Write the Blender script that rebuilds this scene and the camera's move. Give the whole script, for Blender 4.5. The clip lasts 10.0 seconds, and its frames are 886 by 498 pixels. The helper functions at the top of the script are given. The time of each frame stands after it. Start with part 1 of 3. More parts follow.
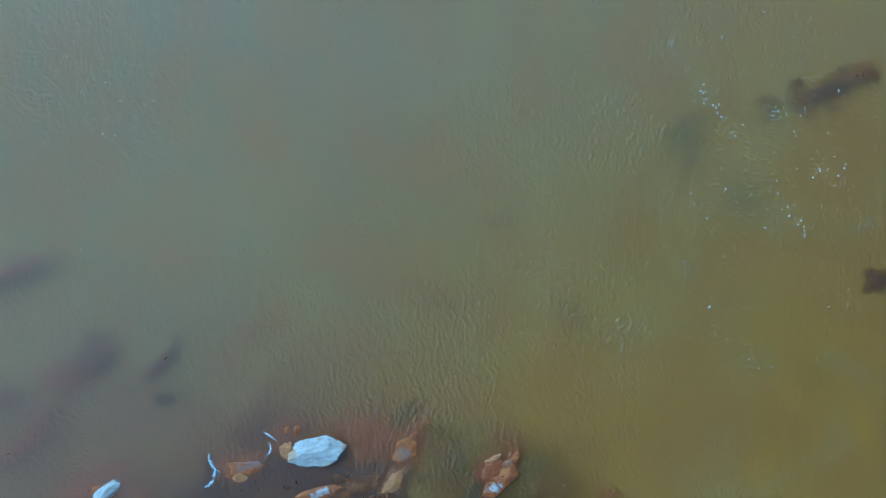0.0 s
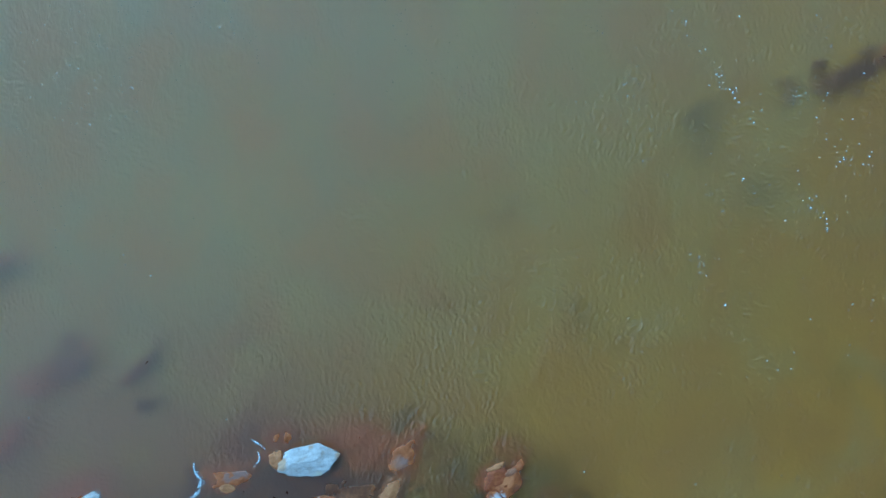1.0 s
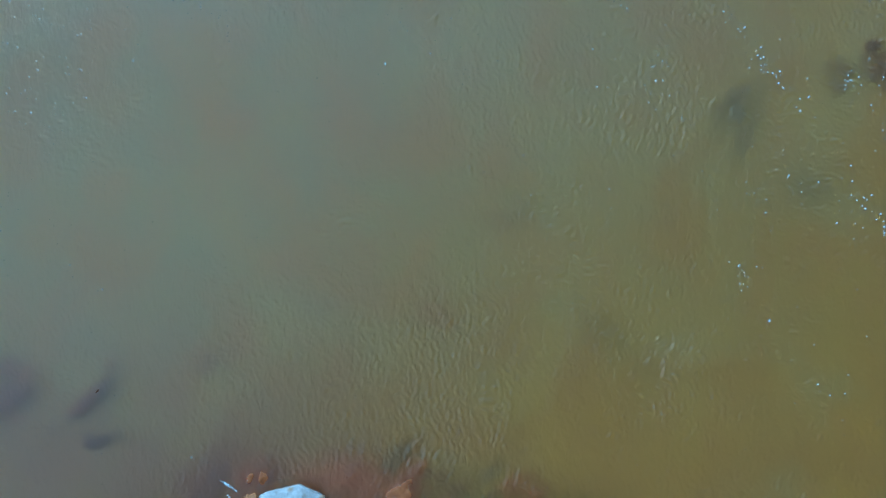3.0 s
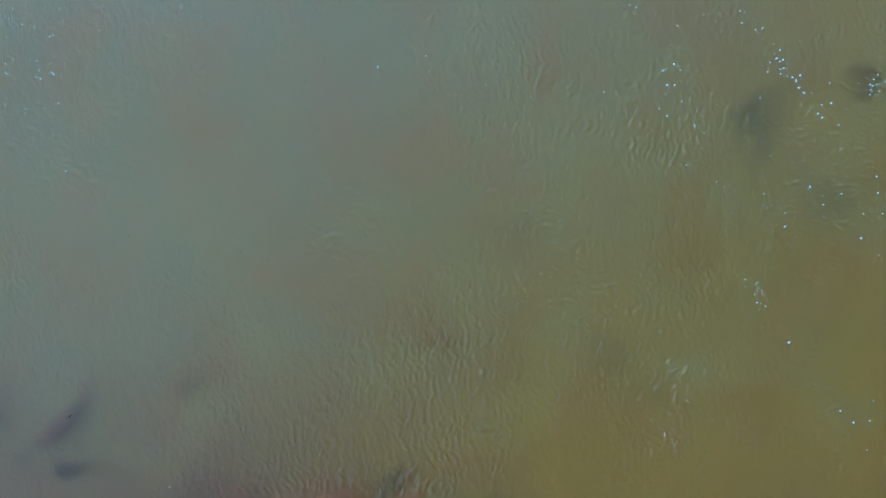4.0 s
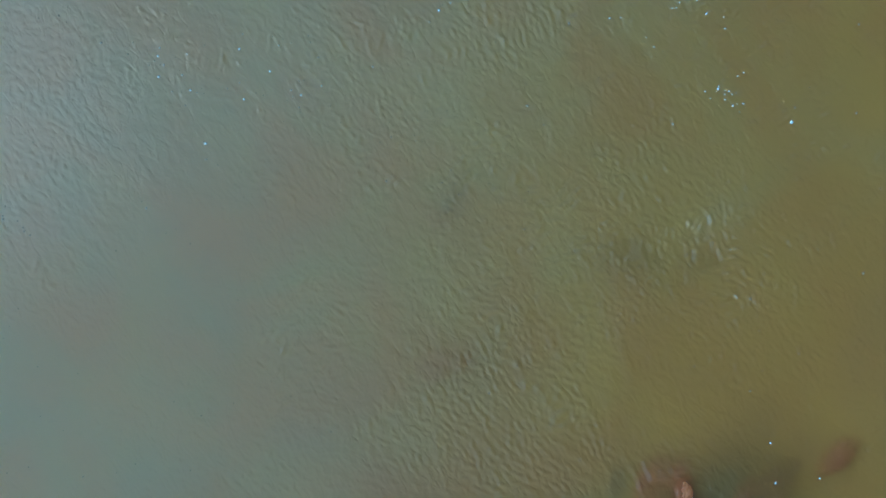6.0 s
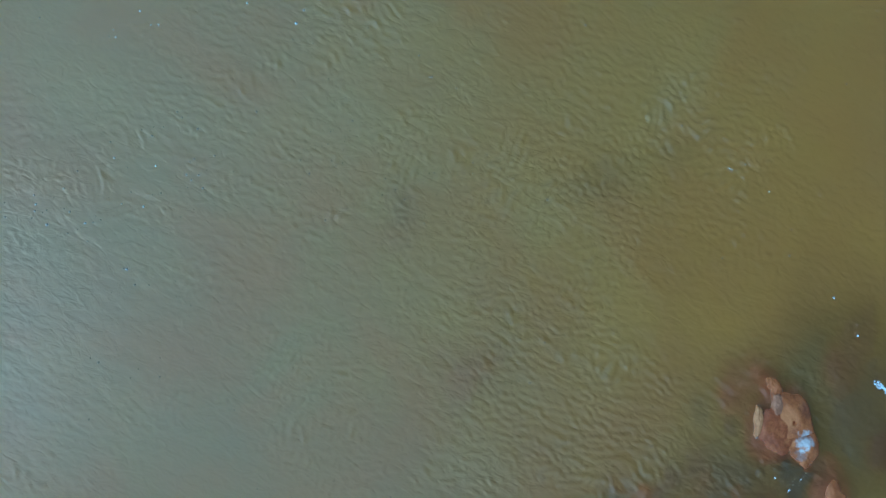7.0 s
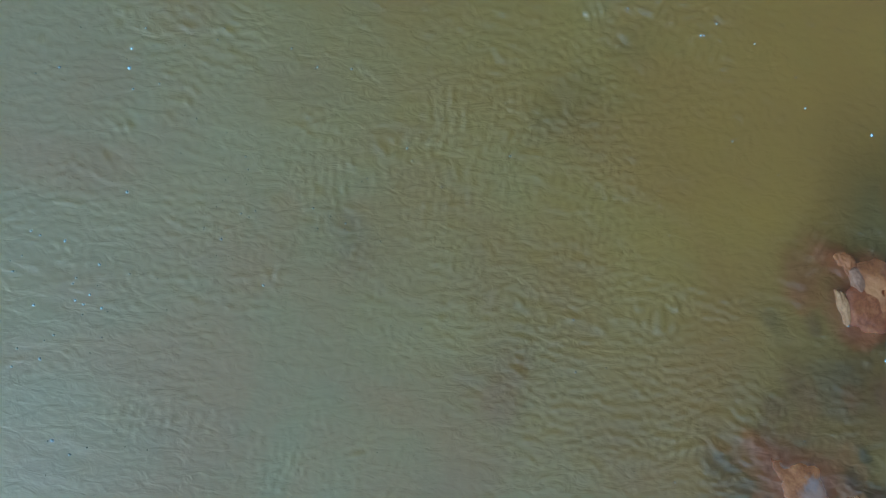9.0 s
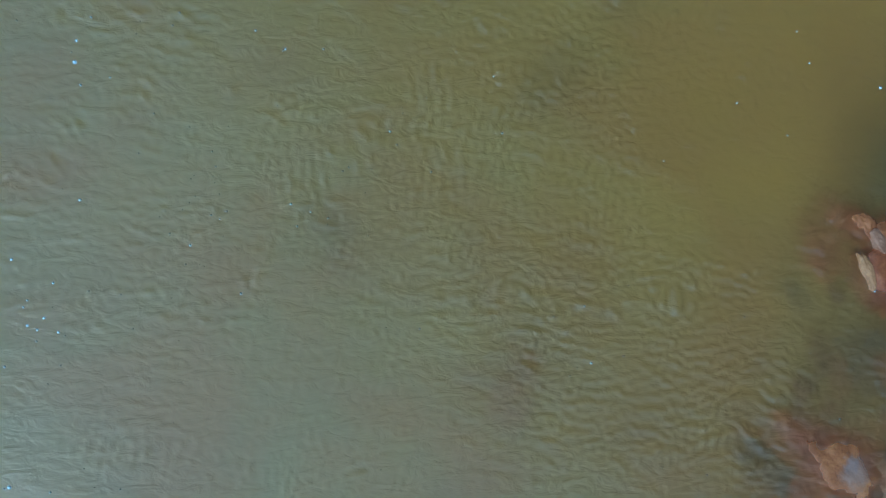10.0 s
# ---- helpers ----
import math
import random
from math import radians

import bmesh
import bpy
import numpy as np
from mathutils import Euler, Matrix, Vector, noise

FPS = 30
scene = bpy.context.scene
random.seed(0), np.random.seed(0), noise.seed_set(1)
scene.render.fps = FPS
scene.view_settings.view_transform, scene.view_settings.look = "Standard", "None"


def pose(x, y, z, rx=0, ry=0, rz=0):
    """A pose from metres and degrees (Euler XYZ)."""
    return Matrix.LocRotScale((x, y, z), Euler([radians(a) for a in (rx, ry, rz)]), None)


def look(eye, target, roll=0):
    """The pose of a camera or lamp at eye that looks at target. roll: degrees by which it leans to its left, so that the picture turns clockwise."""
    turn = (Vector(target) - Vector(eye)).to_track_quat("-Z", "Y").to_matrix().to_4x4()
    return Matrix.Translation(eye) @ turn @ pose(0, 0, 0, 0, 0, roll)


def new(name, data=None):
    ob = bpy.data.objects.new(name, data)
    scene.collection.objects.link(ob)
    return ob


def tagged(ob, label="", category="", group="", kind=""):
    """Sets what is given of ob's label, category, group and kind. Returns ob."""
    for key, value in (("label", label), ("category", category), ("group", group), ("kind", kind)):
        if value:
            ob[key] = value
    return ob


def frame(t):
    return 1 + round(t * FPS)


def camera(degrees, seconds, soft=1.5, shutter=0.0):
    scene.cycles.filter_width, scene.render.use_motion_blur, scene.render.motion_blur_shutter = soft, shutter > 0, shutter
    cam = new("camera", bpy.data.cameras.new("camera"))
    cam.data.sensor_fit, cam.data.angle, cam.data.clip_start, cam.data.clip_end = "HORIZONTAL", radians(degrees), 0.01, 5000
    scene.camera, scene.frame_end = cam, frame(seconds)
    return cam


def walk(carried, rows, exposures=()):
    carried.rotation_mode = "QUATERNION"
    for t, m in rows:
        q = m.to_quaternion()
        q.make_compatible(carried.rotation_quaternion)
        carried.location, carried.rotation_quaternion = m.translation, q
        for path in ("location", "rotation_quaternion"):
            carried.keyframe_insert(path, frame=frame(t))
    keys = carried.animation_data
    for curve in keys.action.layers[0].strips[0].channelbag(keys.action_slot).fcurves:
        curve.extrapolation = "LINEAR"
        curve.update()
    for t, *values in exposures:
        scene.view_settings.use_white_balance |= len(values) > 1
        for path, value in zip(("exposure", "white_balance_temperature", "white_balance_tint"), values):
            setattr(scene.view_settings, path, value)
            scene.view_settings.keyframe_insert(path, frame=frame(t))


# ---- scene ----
cam = camera(70.0, 10.0, soft=1.5)
# seconds, x, y, z, yaw, tilt about the picture's x and y axes
PATH = [
    (0, 0.000, 0.000, 17.160, 0.00, 0.29, 0.32),
    (0.5, 0.075, 0.103, 16.669, -0.21, -0.22, 0.40),
    (1, 0.025, 0.118, 16.088, -0.26, -0.50, 0.29),
    (1.5, -0.058, 0.040, 15.574, -0.37, -0.37, 0.09),
    (2, -0.227, -0.026, 15.193, -0.14, -0.02, -0.35),
    (2.5, -0.326, 0.025, 14.546, -0.09, 0.12, -0.61),
    (2.7, -0.292, 0.056, 14.240, -0.34, 0.11, -0.66),
    (3, -0.244, 0.135, 13.871, -0.42, 0.08, -0.67),
    (4, -0.094, 0.475, 12.971, -0.33, 0.05, -0.43),
    (4.5, -0.024, 0.522, 12.374, -1.88, 0.23, -0.22),
    (5, 0.299, 0.407, 11.906, -12.34, 0.52, -0.05),
    (5.5, 0.574, 0.337, 11.488, -22.41, 0.80, 0.16),
    (5.7, 0.703, 0.244, 11.282, -27.70, 0.82, 0.23),
    (6.3, 1.086, 0.092, 10.629, -44.50, 0.69, 0.41),
    (6.8, 1.299, 0.009, 10.086, -57.39, 0.28, 0.38),
    (7, 1.333, -0.039, 9.879, -61.74, 0.01, 0.28),
    (7.5, 1.568, -0.062, 9.255, -69.84, -0.73, -0.20),
    (8, 1.761, 0.001, 8.543, -73.02, -1.33, -0.82),
    (8.5, 1.759, 0.013, 8.212, -79.23, -1.59, -1.69),
    (9, 1.640, 0.043, 7.943, -84.27, -1.22, -2.66),
    (9.5, 1.500, 0.100, 7.600, -86.80, -0.46, -3.72),
    (10, 1.295, 0.200, 7.229, -88.42, 0.67, -4.85),
]
walk(cam, [(t, pose(x, y, z, 0, 0, yaw) @ pose(0, 0, 0, tx, ty, 0)) for t, x, y, z, yaw, tx, ty in PATH],
     exposures=[(0, -0.52, 5000, 2), (10, -0.52, 5000, 2)])

# ---- light: a thinly overcast blue sky, brightest round the veiled sun ----
SUN_AZ, SUN_EL = radians(130), radians(42)          # azimuth counted from +x towards +y
world = bpy.data.worlds.new("overcast_sky")
scene.world = world
world.use_nodes = True
wn, wl = world.node_tree.nodes, world.node_tree.links
sky = wn.new("ShaderNodeTexSky")
sky.sky_type, sky.sun_disc = "NISHITA", False
sky.sun_elevation, sky.sun_rotation = SUN_EL, radians(90) - SUN_AZ
sky.air_density, sky.dust_density, sky.ozone_density = 1.0, 1.0, 1.0
way = wn.new("ShaderNodeTexCoord")
puffs = wn.new("ShaderNodeTexNoise")                # thin broken cloud
puffs.inputs["Scale"].default_value, puffs.inputs["Detail"].default_value = 4.2, 4.0
puffs.inputs["Roughness"].default_value = 0.6
wl.new(way.outputs["Generated"], puffs.inputs["Vector"])
sunward = wn.new("ShaderNodeVectorMath")            # the haze thickens towards the sun
sunward.operation = "DOT_PRODUCT"
sunward.inputs[1].default_value = (math.cos(SUN_AZ), math.sin(SUN_AZ), 0)
wl.new(way.outputs["Generated"], sunward.inputs[0])
veil = wn.new("ShaderNodeMath")
veil.operation = "MULTIPLY_ADD"
wl.new(puffs.outputs[0], veil.inputs[0])
veil.inputs[1].default_value = 1.05
wl.new(sunward.outputs["Value"], veil.inputs[2])
cover = wn.new("ShaderNodeMapRange")
cover.interpolation_type = "SMOOTHSTEP"
cover.inputs["From Min"].default_value, cover.inputs["From Max"].default_value = 0.10, 1.02
wl.new(veil.outputs[0], cover.inputs["Value"])
cloudy = wn.new("ShaderNodeMix")
cloudy.data_type = "RGBA"
cloudy.inputs[7].default_value = (15.0, 25.4, 34.0, 1)
wl.new(cover.outputs[0], cloudy.inputs[0])
wl.new(sky.outputs[0], cloudy.inputs[6])
wl.new(cloudy.outputs[2], wn["Background"].inputs[0])
wn["Background"].inputs[1].default_value = 0.10
sun = new("sun", bpy.data.lights.new("sun", "SUN"))
sun.data.energy, sun.data.angle, sun.data.color = 0.75, radians(30), (0.90, 0.94, 0.94)
sun.matrix_world = look((0, 0, 0), (-math.cos(SUN_AZ) * math.cos(SUN_EL), -math.sin(SUN_AZ) * math.cos(SUN_EL), -math.sin(SUN_EL)))


# ---- materials ----
class Nodes:
    """A small builder of node materials."""

    def __init__(self, name):
        self.mat = bpy.data.materials.new(name)
        self.mat.use_nodes = True
        self.tree = self.mat.node_tree
        self.tree.nodes.clear()
        self.out = self.tree.nodes.new("ShaderNodeOutputMaterial")
        self.coord = self.tree.nodes.new("ShaderNodeTexCoord").outputs["Object"]

    def add(self, kind, **inputs):
        node = self.tree.nodes.new(kind)
        for key, value in inputs.items():
            self.set(node, key.replace("_", " "), value)
        return node

    def set(self, node, key, value):
        socket = node.inputs[int(key)] if key.isdigit() else node.inputs[key]
        if isinstance(value, bpy.types.NodeSocket):
            self.tree.links.new(value, socket)
        else:
            socket.default_value = value

    def place(self, scale=(1, 1, 1), turn=0.0):
        node = self.tree.nodes.new("ShaderNodeMapping")
        self.tree.links.new(self.coord, node.inputs[0])
        node.inputs["Scale"].default_value = scale
        node.inputs["Rotation"].default_value[2] = turn
        return node.outputs[0]

    def noise(self, scale, detail=4, rough=0.55, warp=0.0, at=None):
        node = self.add("ShaderNodeTexNoise", Scale=scale, Detail=detail, Roughness=rough, Distortion=warp)
        self.tree.links.new(at or self.coord, node.inputs["Vector"])
        return node.outputs[0]

    def ramp(self, fac, *stops):
        node = self.add("ShaderNodeValToRGB")
        self.tree.links.new(fac, node.inputs[0])
        els = node.color_ramp.elements
        while len(els) < len(stops):
            els.new(0.5)
        for el, (pos, col) in zip(els, stops):
            el.position, el.color = pos, (*col, 1) if isinstance(col, tuple) else (col, col, col, 1)
        return node.outputs[0]

    def mix(self, fac, a, b):
        node = self.tree.nodes.new("ShaderNodeMix")
        node.data_type = "RGBA"
        for i, value in ((0, fac), (6, a), (7, b)):
            if isinstance(value, bpy.types.NodeSocket):
                self.tree.links.new(value, node.inputs[i])
            else:
                node.inputs[i].default_value = (*value, 1) if isinstance(value, tuple) else value
        return node.outputs[2]

    def math(self, op, a, b=0.0):
        node = self.tree.nodes.new("ShaderNodeMath")
        node.operation = op
        for i, value in ((0, a), (1, b)):
            if isinstance(value, bpy.types.NodeSocket):
                self.tree.links.new(value, node.inputs[i])
            else:
                node.inputs[i].default_value = value
        return node.outputs[0]

    def blend(self, fac, a, b):
        node = self.tree.nodes.new("ShaderNodeMixShader")
        for i, value in enumerate((fac, a, b)):
            if isinstance(value, bpy.types.NodeSocket):
                self.tree.links.new(value, node.inputs[i])
            else:
                node.inputs[i].default_value = value
        return node.outputs[0]

    def bump(self, height, strength, distance):
        node = self.add("ShaderNodeBump", Strength=strength, Distance=distance)
        self.tree.links.new(height, node.inputs["Height"])
        return node.outputs[0]

    def done(self, shader):
        self.tree.links.new(shader, self.out.inputs[0])
        return self.mat


def silt_colour(n):
    """River silt: greyer towards -x and +y, ochre towards +x and -y, with glare gaps painted in."""
    broad = n.noise(0.07, 3, 0.5, 0.6)
    streak = n.noise(0.5, 5, 0.6, 1.2, n.place((1.0, 0.35, 1.0), 0.35))
    sep = n.add("ShaderNodeSeparateXYZ")
    n.tree.links.new(n.coord, sep.inputs[0])
    lean = n.math("MULTIPLY", n.math("SUBTRACT", sep.outputs[0], n.math("MULTIPLY", sep.outputs[1], 0.45)), 0.050)
    f = n.math("ADD", n.math("ADD", lean, n.math("MULTIPLY", n.math("SUBTRACT", broad, 0.5), 1.7)),
               n.math("MULTIPLY", streak, 0.35))
    col = n.ramp(n.math("ADD", f, 0.28), (0.0, (0.235, 0.150, 0.052)), (0.45, (0.282, 0.159, 0.038)), (1.0, (0.335, 0.156, 0.026)))
    mottle = n.ramp(n.noise(0.22, 5, 0.62, 0.9, n.place((1.0, 0.6, 1.0), 0.5)), (0.45, 0.0), (0.68, 0.25))
    col = n.mix(mottle, col, (0.285, 0.138, 0.044))
    # breaks in the reflected sky, painted as tan patches, mostly on the -x side
    glare_gap = n.ramp(n.noise(0.75, 6, 0.66, 0.4, n.place((1.0, 0.8, 1.0), 1.1)), (0.49, 0.0), (0.59, 0.7))
    glare_side = n.add("ShaderNodeMapRange", Value=sep.outputs[0], From_Min=4.0, From_Max=-4.0, To_Min=0.25)
    col = n.mix(n.math("MULTIPLY", glare_gap, glare_side.outputs[0]), col, (0.262, 0.128, 0.028))
    plume = n.ramp(n.noise(0.30, 5, 0.62, 2.2, n.place((1.0, 0.7, 1.0), 0.9)), (0.42, 0.0), (0.56, 0.65))
    col = n.mix(plume, col, (0.275, 0.122, 0.026))
    fresh = n.ramp(n.noise(0.24, 5, 0.62, 1.8, n.place((0.8, 1.0, 1.0), 2.3)), (0.50, 0.0), (0.64, 0.6))
    col = n.mix(fresh, col, (0.285, 0.178, 0.052))
    near = n.add("ShaderNodeMapRange", Value=sep.outputs[1], From_Min=0.0, From_Max=-4.5)
    shore = n.add("ShaderNodeMapRange", Value=sep.outputs[0], From_Min=2.0, From_Max=-4.0)
    stirred = n.math("MULTIPLY", n.math("MULTIPLY", n.math("MULTIPLY", near.outputs[0], shore.outputs[0]), n.ramp(n.noise(0.35, 4, 0.6, 0.8), (0.25, 0.0), (0.50, 1.0))), 0.9)
    return n.mix(stirred, col, (0.195, 0.082, 0.030))


def make_water():
    n = Nodes("murky_river_water")
    fine = n.noise(7, 4, 0.58, 0.8, n.place((1.0, 0.45, 1.0), 0.2))
    crest = n.math("ABSOLUTE", n.math("SUBTRACT", n.noise(3.2, 3, 0.5, 0.9, n.place((1.0, 0.5, 1.0), -0.35)), 0.5))
    fine = n.math("SUBTRACT", fine, n.math("MULTIPLY", crest, 0.35))
    patch = n.ramp(n.noise(0.45, 3), (0.35, 0.5), (0.7, 1.0))
    normal = n.bump(n.math("MULTIPLY", fine, patch), 1.0, 0.027)
    silt = n.add("ShaderNodeBsdfDiffuse", Color=silt_colour(n), Normal=normal)
    clear = n.add("ShaderNodeBsdfRefraction", Color=(1, 1, 1, 1), Roughness=0.36, IOR=1.2, Normal=normal)
    body = n.blend(0.11, clear.outputs[0], silt.outputs[0])
    gloss = n.add("ShaderNodeBsdfGlossy", Color=(1, 1, 1, 1), Roughness=0.07, Normal=normal)
    fres = n.add("ShaderNodeFresnel", IOR=1.47, Normal=normal)
    return n.done(n.blend(fres.outputs[0], body, gloss.outputs[0]))


def make_silt_layer(alpha):
    n = Nodes("suspended_silt")
    silt = n.add("ShaderNodeBsdfDiffuse", Color=silt_colour(n))
    clear = n.add("ShaderNodeBsdfTransparent", Color=(1, 1, 1, 1))
    cloud = n.math("MULTIPLY", n.math("ADD", n.noise(0.9, 4, 0.6, 1.0), 0.5), alpha)
    off = n.add("ShaderNodeVectorMath")                # clearer water in the lee of the cracked rock
    off.operation = "DISTANCE"
    n.tree.links.new(n.place((1.0, 1.55, 0.0)), off.inputs[0])
    off.inputs[1].default_value = (1.7, -6.75 * 1.55, 0)
    ragged = n.math("ADD", off.outputs["Value"], n.math("MULTIPLY", n.math("SUBTRACT", n.noise(0.8, 4, 0.6, 0.6), 0.5), 2.6))
    lee = n.add("ShaderNodeMapRange", Value=ragged, From_Min=3.6, From_Max=1.4)
    cloud = n.math("MULTIPLY", cloud, n.math("SUBTRACT", 1.0, n.math("MULTIPLY", lee.outputs[0], 0.52)))
    return n.done(n.blend(cloud, clear.outputs[0], silt.outputs[0]))


def make_bed():
    n = Nodes("river_bed_silt")
    col = n.mix(n.noise(0.8, 5, 0.6), (0.28, 0.17, 0.06), (0.20, 0.12, 0.05))
    b = n.add("ShaderNodeBsdfPrincipled", Base_Color=col, Roughness=0.9, Normal=n.bump(n.noise(6, 5), 0.5, 0.03))
    return n.done(b.outputs[0])


def make_rock(name, dark, mid, light, crust=0.0, crust_col=(0.60, 0.58, 0.55), rough=0.55, at=0.5, patches=()):
    """Weathered river stone: mottled body, veins, pits, and a pale crust on part of it."""
    n = Nodes(name)
    big = n.noise(1.7, 5, 0.6, 0.7)
    small = n.noise(11, 6, 0.65, 0.4)
    col = n.ramp(n.math("ADD", n.math("MULTIPLY", big, 0.65), n.math("MULTIPLY", small, 0.35)),
                 (0.30, dark), (0.48, mid), (0.68, light))
    speck = n.ramp(n.noise(45, 3, 0.6), (0.36, 0.55), (0.47, 1.0))
    mul = n.tree.nodes.new("ShaderNodeMix")
    mul.data_type, mul.blend_type = "RGBA", "MULTIPLY"
    mul.inputs[0].default_value = 0.6
    n.tree.links.new(col, mul.inputs[6])
    n.tree.links.new(speck, mul.inputs[7])
    col = mul.outputs[2]
    if crust:
        edge = n.ramp(n.math("ADD", n.math("MULTIPLY", n.noise(2.3, 3, 0.5, 0.3), 0.7), n.math("MULTIPLY", n.noise(14, 4), 0.3)),
                      (at - 0.03, 0.0), (at + 0.03, crust))
        col = n.mix(edge, col, crust_col)
    ragged = n.math("MULTIPLY", n.math("SUBTRACT", n.math("ADD", n.noise(5, 3), n.noise(17, 4)), 1.0), 0.20)
    for spot, reach, tone in patches:
        off = n.tree.nodes.new("ShaderNodeVectorMath")
        off.operation = "DISTANCE"
        n.tree.links.new(n.coord, off.inputs[0])
        off.inputs[1].default_value = spot
        inside = n.add("ShaderNodeMapRange", Value=n.math("ADD", off.outputs["Value"], ragged), From_Min=reach * 1.35, From_Max=reach * 0.6)
        col = n.mix(n.math("MULTIPLY", inside.outputs[0], 0.8), col, tone)
    h = n.math("ADD", n.math("MULTIPLY", small, 0.6), n.math("MULTIPLY", n.noise(38, 4), 0.25))
    b = n.add("ShaderNodeBsdfPrincipled", Base_Color=col, Roughness=rough, Specular_IOR_Level=0.3, Normal=n.bump(h, 0.6, 0.02))
    return n.done(b.outputs[0])


WATER = make_water()
LAYERS = [make_silt_layer(a) for a in (0.06, 0.12, 0.18, 0.22, 0.26, 0.30, 0.34)]
BED = make_bed()
RUST = ((0.12, 0.030, 0.009), (0.34, 0.096, 0.026), (0.52, 0.182, 0.054))
CHALK, MAUVE, OCHRE = (0.50, 0.47, 0.45), (0.25, 0.135, 0.10), (0.44, 0.25, 0.12)
ORANGE = make_rock("orange_sandstone", *RUST)
CRACKED = make_rock("cracked_sandstone", *RUST, patches=(((-0.30, -0.07, 0.22), 0.07, CHALK), ((0.0, 0.14, 0.22), 0.15, (0.44, 0.150, 0.046)), ((0.1, -0.2, 0.1), 0.14, (0.17, 0.05, 0.022))))
BROKEN = make_rock("broken_sandstone", *RUST, patches=(((0.05, -0.10, 0.18), 0.08, MAUVE), ((-0.14, 0.0, 0.22), 0.10, CHALK), ((-0.04, -0.03, 0.24), 0.06, CHALK)))
SLAB = make_rock("worn_sandstone_slab", (0.10, 0.020, 0.007), (0.28, 0.068, 0.019), (0.46, 0.150, 0.044))
CAPPED = make_rock("mauve_topped_sandstone", *RUST, patches=(((0.10, 0.08, 0.1), 0.20, MAUVE), ((-0.12, 0.07, 0.1), 0.20, MAUVE), ((0.26, 0.07, 0.1), 0.13, MAUVE)))
WORN = make_rock("pale_topped_sandstone", *RUST, patches=(((-0.28, 0.02, 0.1), 0.19, (0.33, 0.165, 0.105)), ((-0.18, -0.05, 0.12), 0.10, MAUVE)))
CRUSTED = make_rock("lime_crusted_sandstone", *RUST, patches=(((0.08, 0.02, 0.14), 0.10, CHALK), ((0.27, 0.03, 0.12), 0.09, CHALK), ((-0.10, -0.02, 0.12), 0.08, CHALK), ((0.43, 0.02, 0.1), 0.06, CHALK)))
BROWN = make_rock("red_brown_sandstone", (0.035, 0.012, 0.006), (0.115, 0.038, 0.014), (0.27, 0.10, 0.036))
RED = make_rock("wet_red_sandstone", (0.06, 0.018, 0.006), (0.21, 0.068, 0.020), (0.40, 0.155, 0.05))
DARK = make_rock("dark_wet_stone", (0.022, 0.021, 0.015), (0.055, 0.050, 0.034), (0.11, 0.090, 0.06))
PALE = make_rock("pale_weathered_stone", (0.32, 0.24, 0.17), (0.48, 0.45, 0.42), (0.60, 0.59, 0.57),
                 patches=(((-0.70, 0.05, 0.15), 0.16, OCHRE), ((0.10, 0.36, 0.2), 0.10, OCHRE), ((0.74, 0.0, 0.1), 0.10, OCHRE), ((0.2, -0.36, 0.05), 0.13, (0.55, 0.45, 0.28))))
TAN = make_rock("pale_worn_sandstone", (0.23, 0.080, 0.028), (0.41, 0.160, 0.056), (0.52, 0.245, 0.10))
GREY = make_rock("worn_mauve_stone", (0.20, 0.066, 0.030), (0.34, 0.135, 0.066), (0.42, 0.20, 0.115))
n = Nodes("river_foam")
fb = n.add("ShaderNodeBsdfPrincipled", Base_Color=(0.66, 0.70, 0.72, 1), Roughness=0.6)
FOAM = n.done(fb.outputs[0])


# ---- geometry helpers ----
def mesh_from(name, verts, faces, mat, smooth=True):
    me = bpy.data.meshes.new(name)
    me.from_pydata(verts, [], faces)
    me.materials.append(mat)
    me.polygons.foreach_set("use_smooth", [smooth] * len(me.polygons))
    return me


def grid_mesh(name, xs, ys, zz, mat):
    nx, ny = len(xs), len(ys)
    X, Y = np.meshgrid(xs, ys, indexing="ij")
    co = np.stack([X, Y, zz], -1).reshape(-1, 3)
    i, j = np.meshgrid(np.arange(nx - 1), np.arange(ny - 1), indexing="ij")
    a = (i * ny + j).ravel()
    q = np.stack([a, a + ny, a + ny + 1, a + 1], 1)
    me = bpy.data.meshes.new(name)
    me.vertices.add(len(co))
    me.vertices.foreach_set("co", co.ravel())
    me.loops.add(q.size)
    me.loops.foreach_set("vertex_index", q.ravel())
    me.polygons.add(len(q))
    me.polygons.foreach_set("loop_start", np.arange(0, q.size, 4))
    me.polygons.foreach_set("use_smooth", np.ones(len(q), bool))
    me.materials.append(mat)
    me.update(calc_edges=True)
    return me


def ripple_field(rng, n, step, direction, spread, wave, width):
    """A random sea of ripples about one direction and one wavelength, of unit height."""
    k = np.fft.fftfreq(n, step) * 2 * math.pi
    KX, KY = np.meshgrid(k, k, indexing="ij")
    mag = np.hypot(KX, KY) + 1e-9
    ang = np.abs((np.arctan2(KY, KX) - direction + math.pi / 2) % math.pi - math.pi / 2)
    amp = np.exp(-(np.log(mag * wave / (2 * math.pi)) / width) ** 2) * np.exp(-(ang / spread) ** 2)
    f = np.fft.ifft2(amp * np.exp(2j * math.pi * rng.random((n, n)))).real
    return f / f.std()


def smooth_field(rng, n, step, wave):
    k = np.fft.fftfreq(n, step) * 2 * math.pi
    KX, KY = np.meshgrid(k, k, indexing="ij")
    f = np.fft.ifft2(np.exp(-(np.hypot(KX, KY) * wave / 6) ** 2) * np.exp(2j * math.pi * rng.random((n, n)))).real
    return f / f.std()


ICO = {}


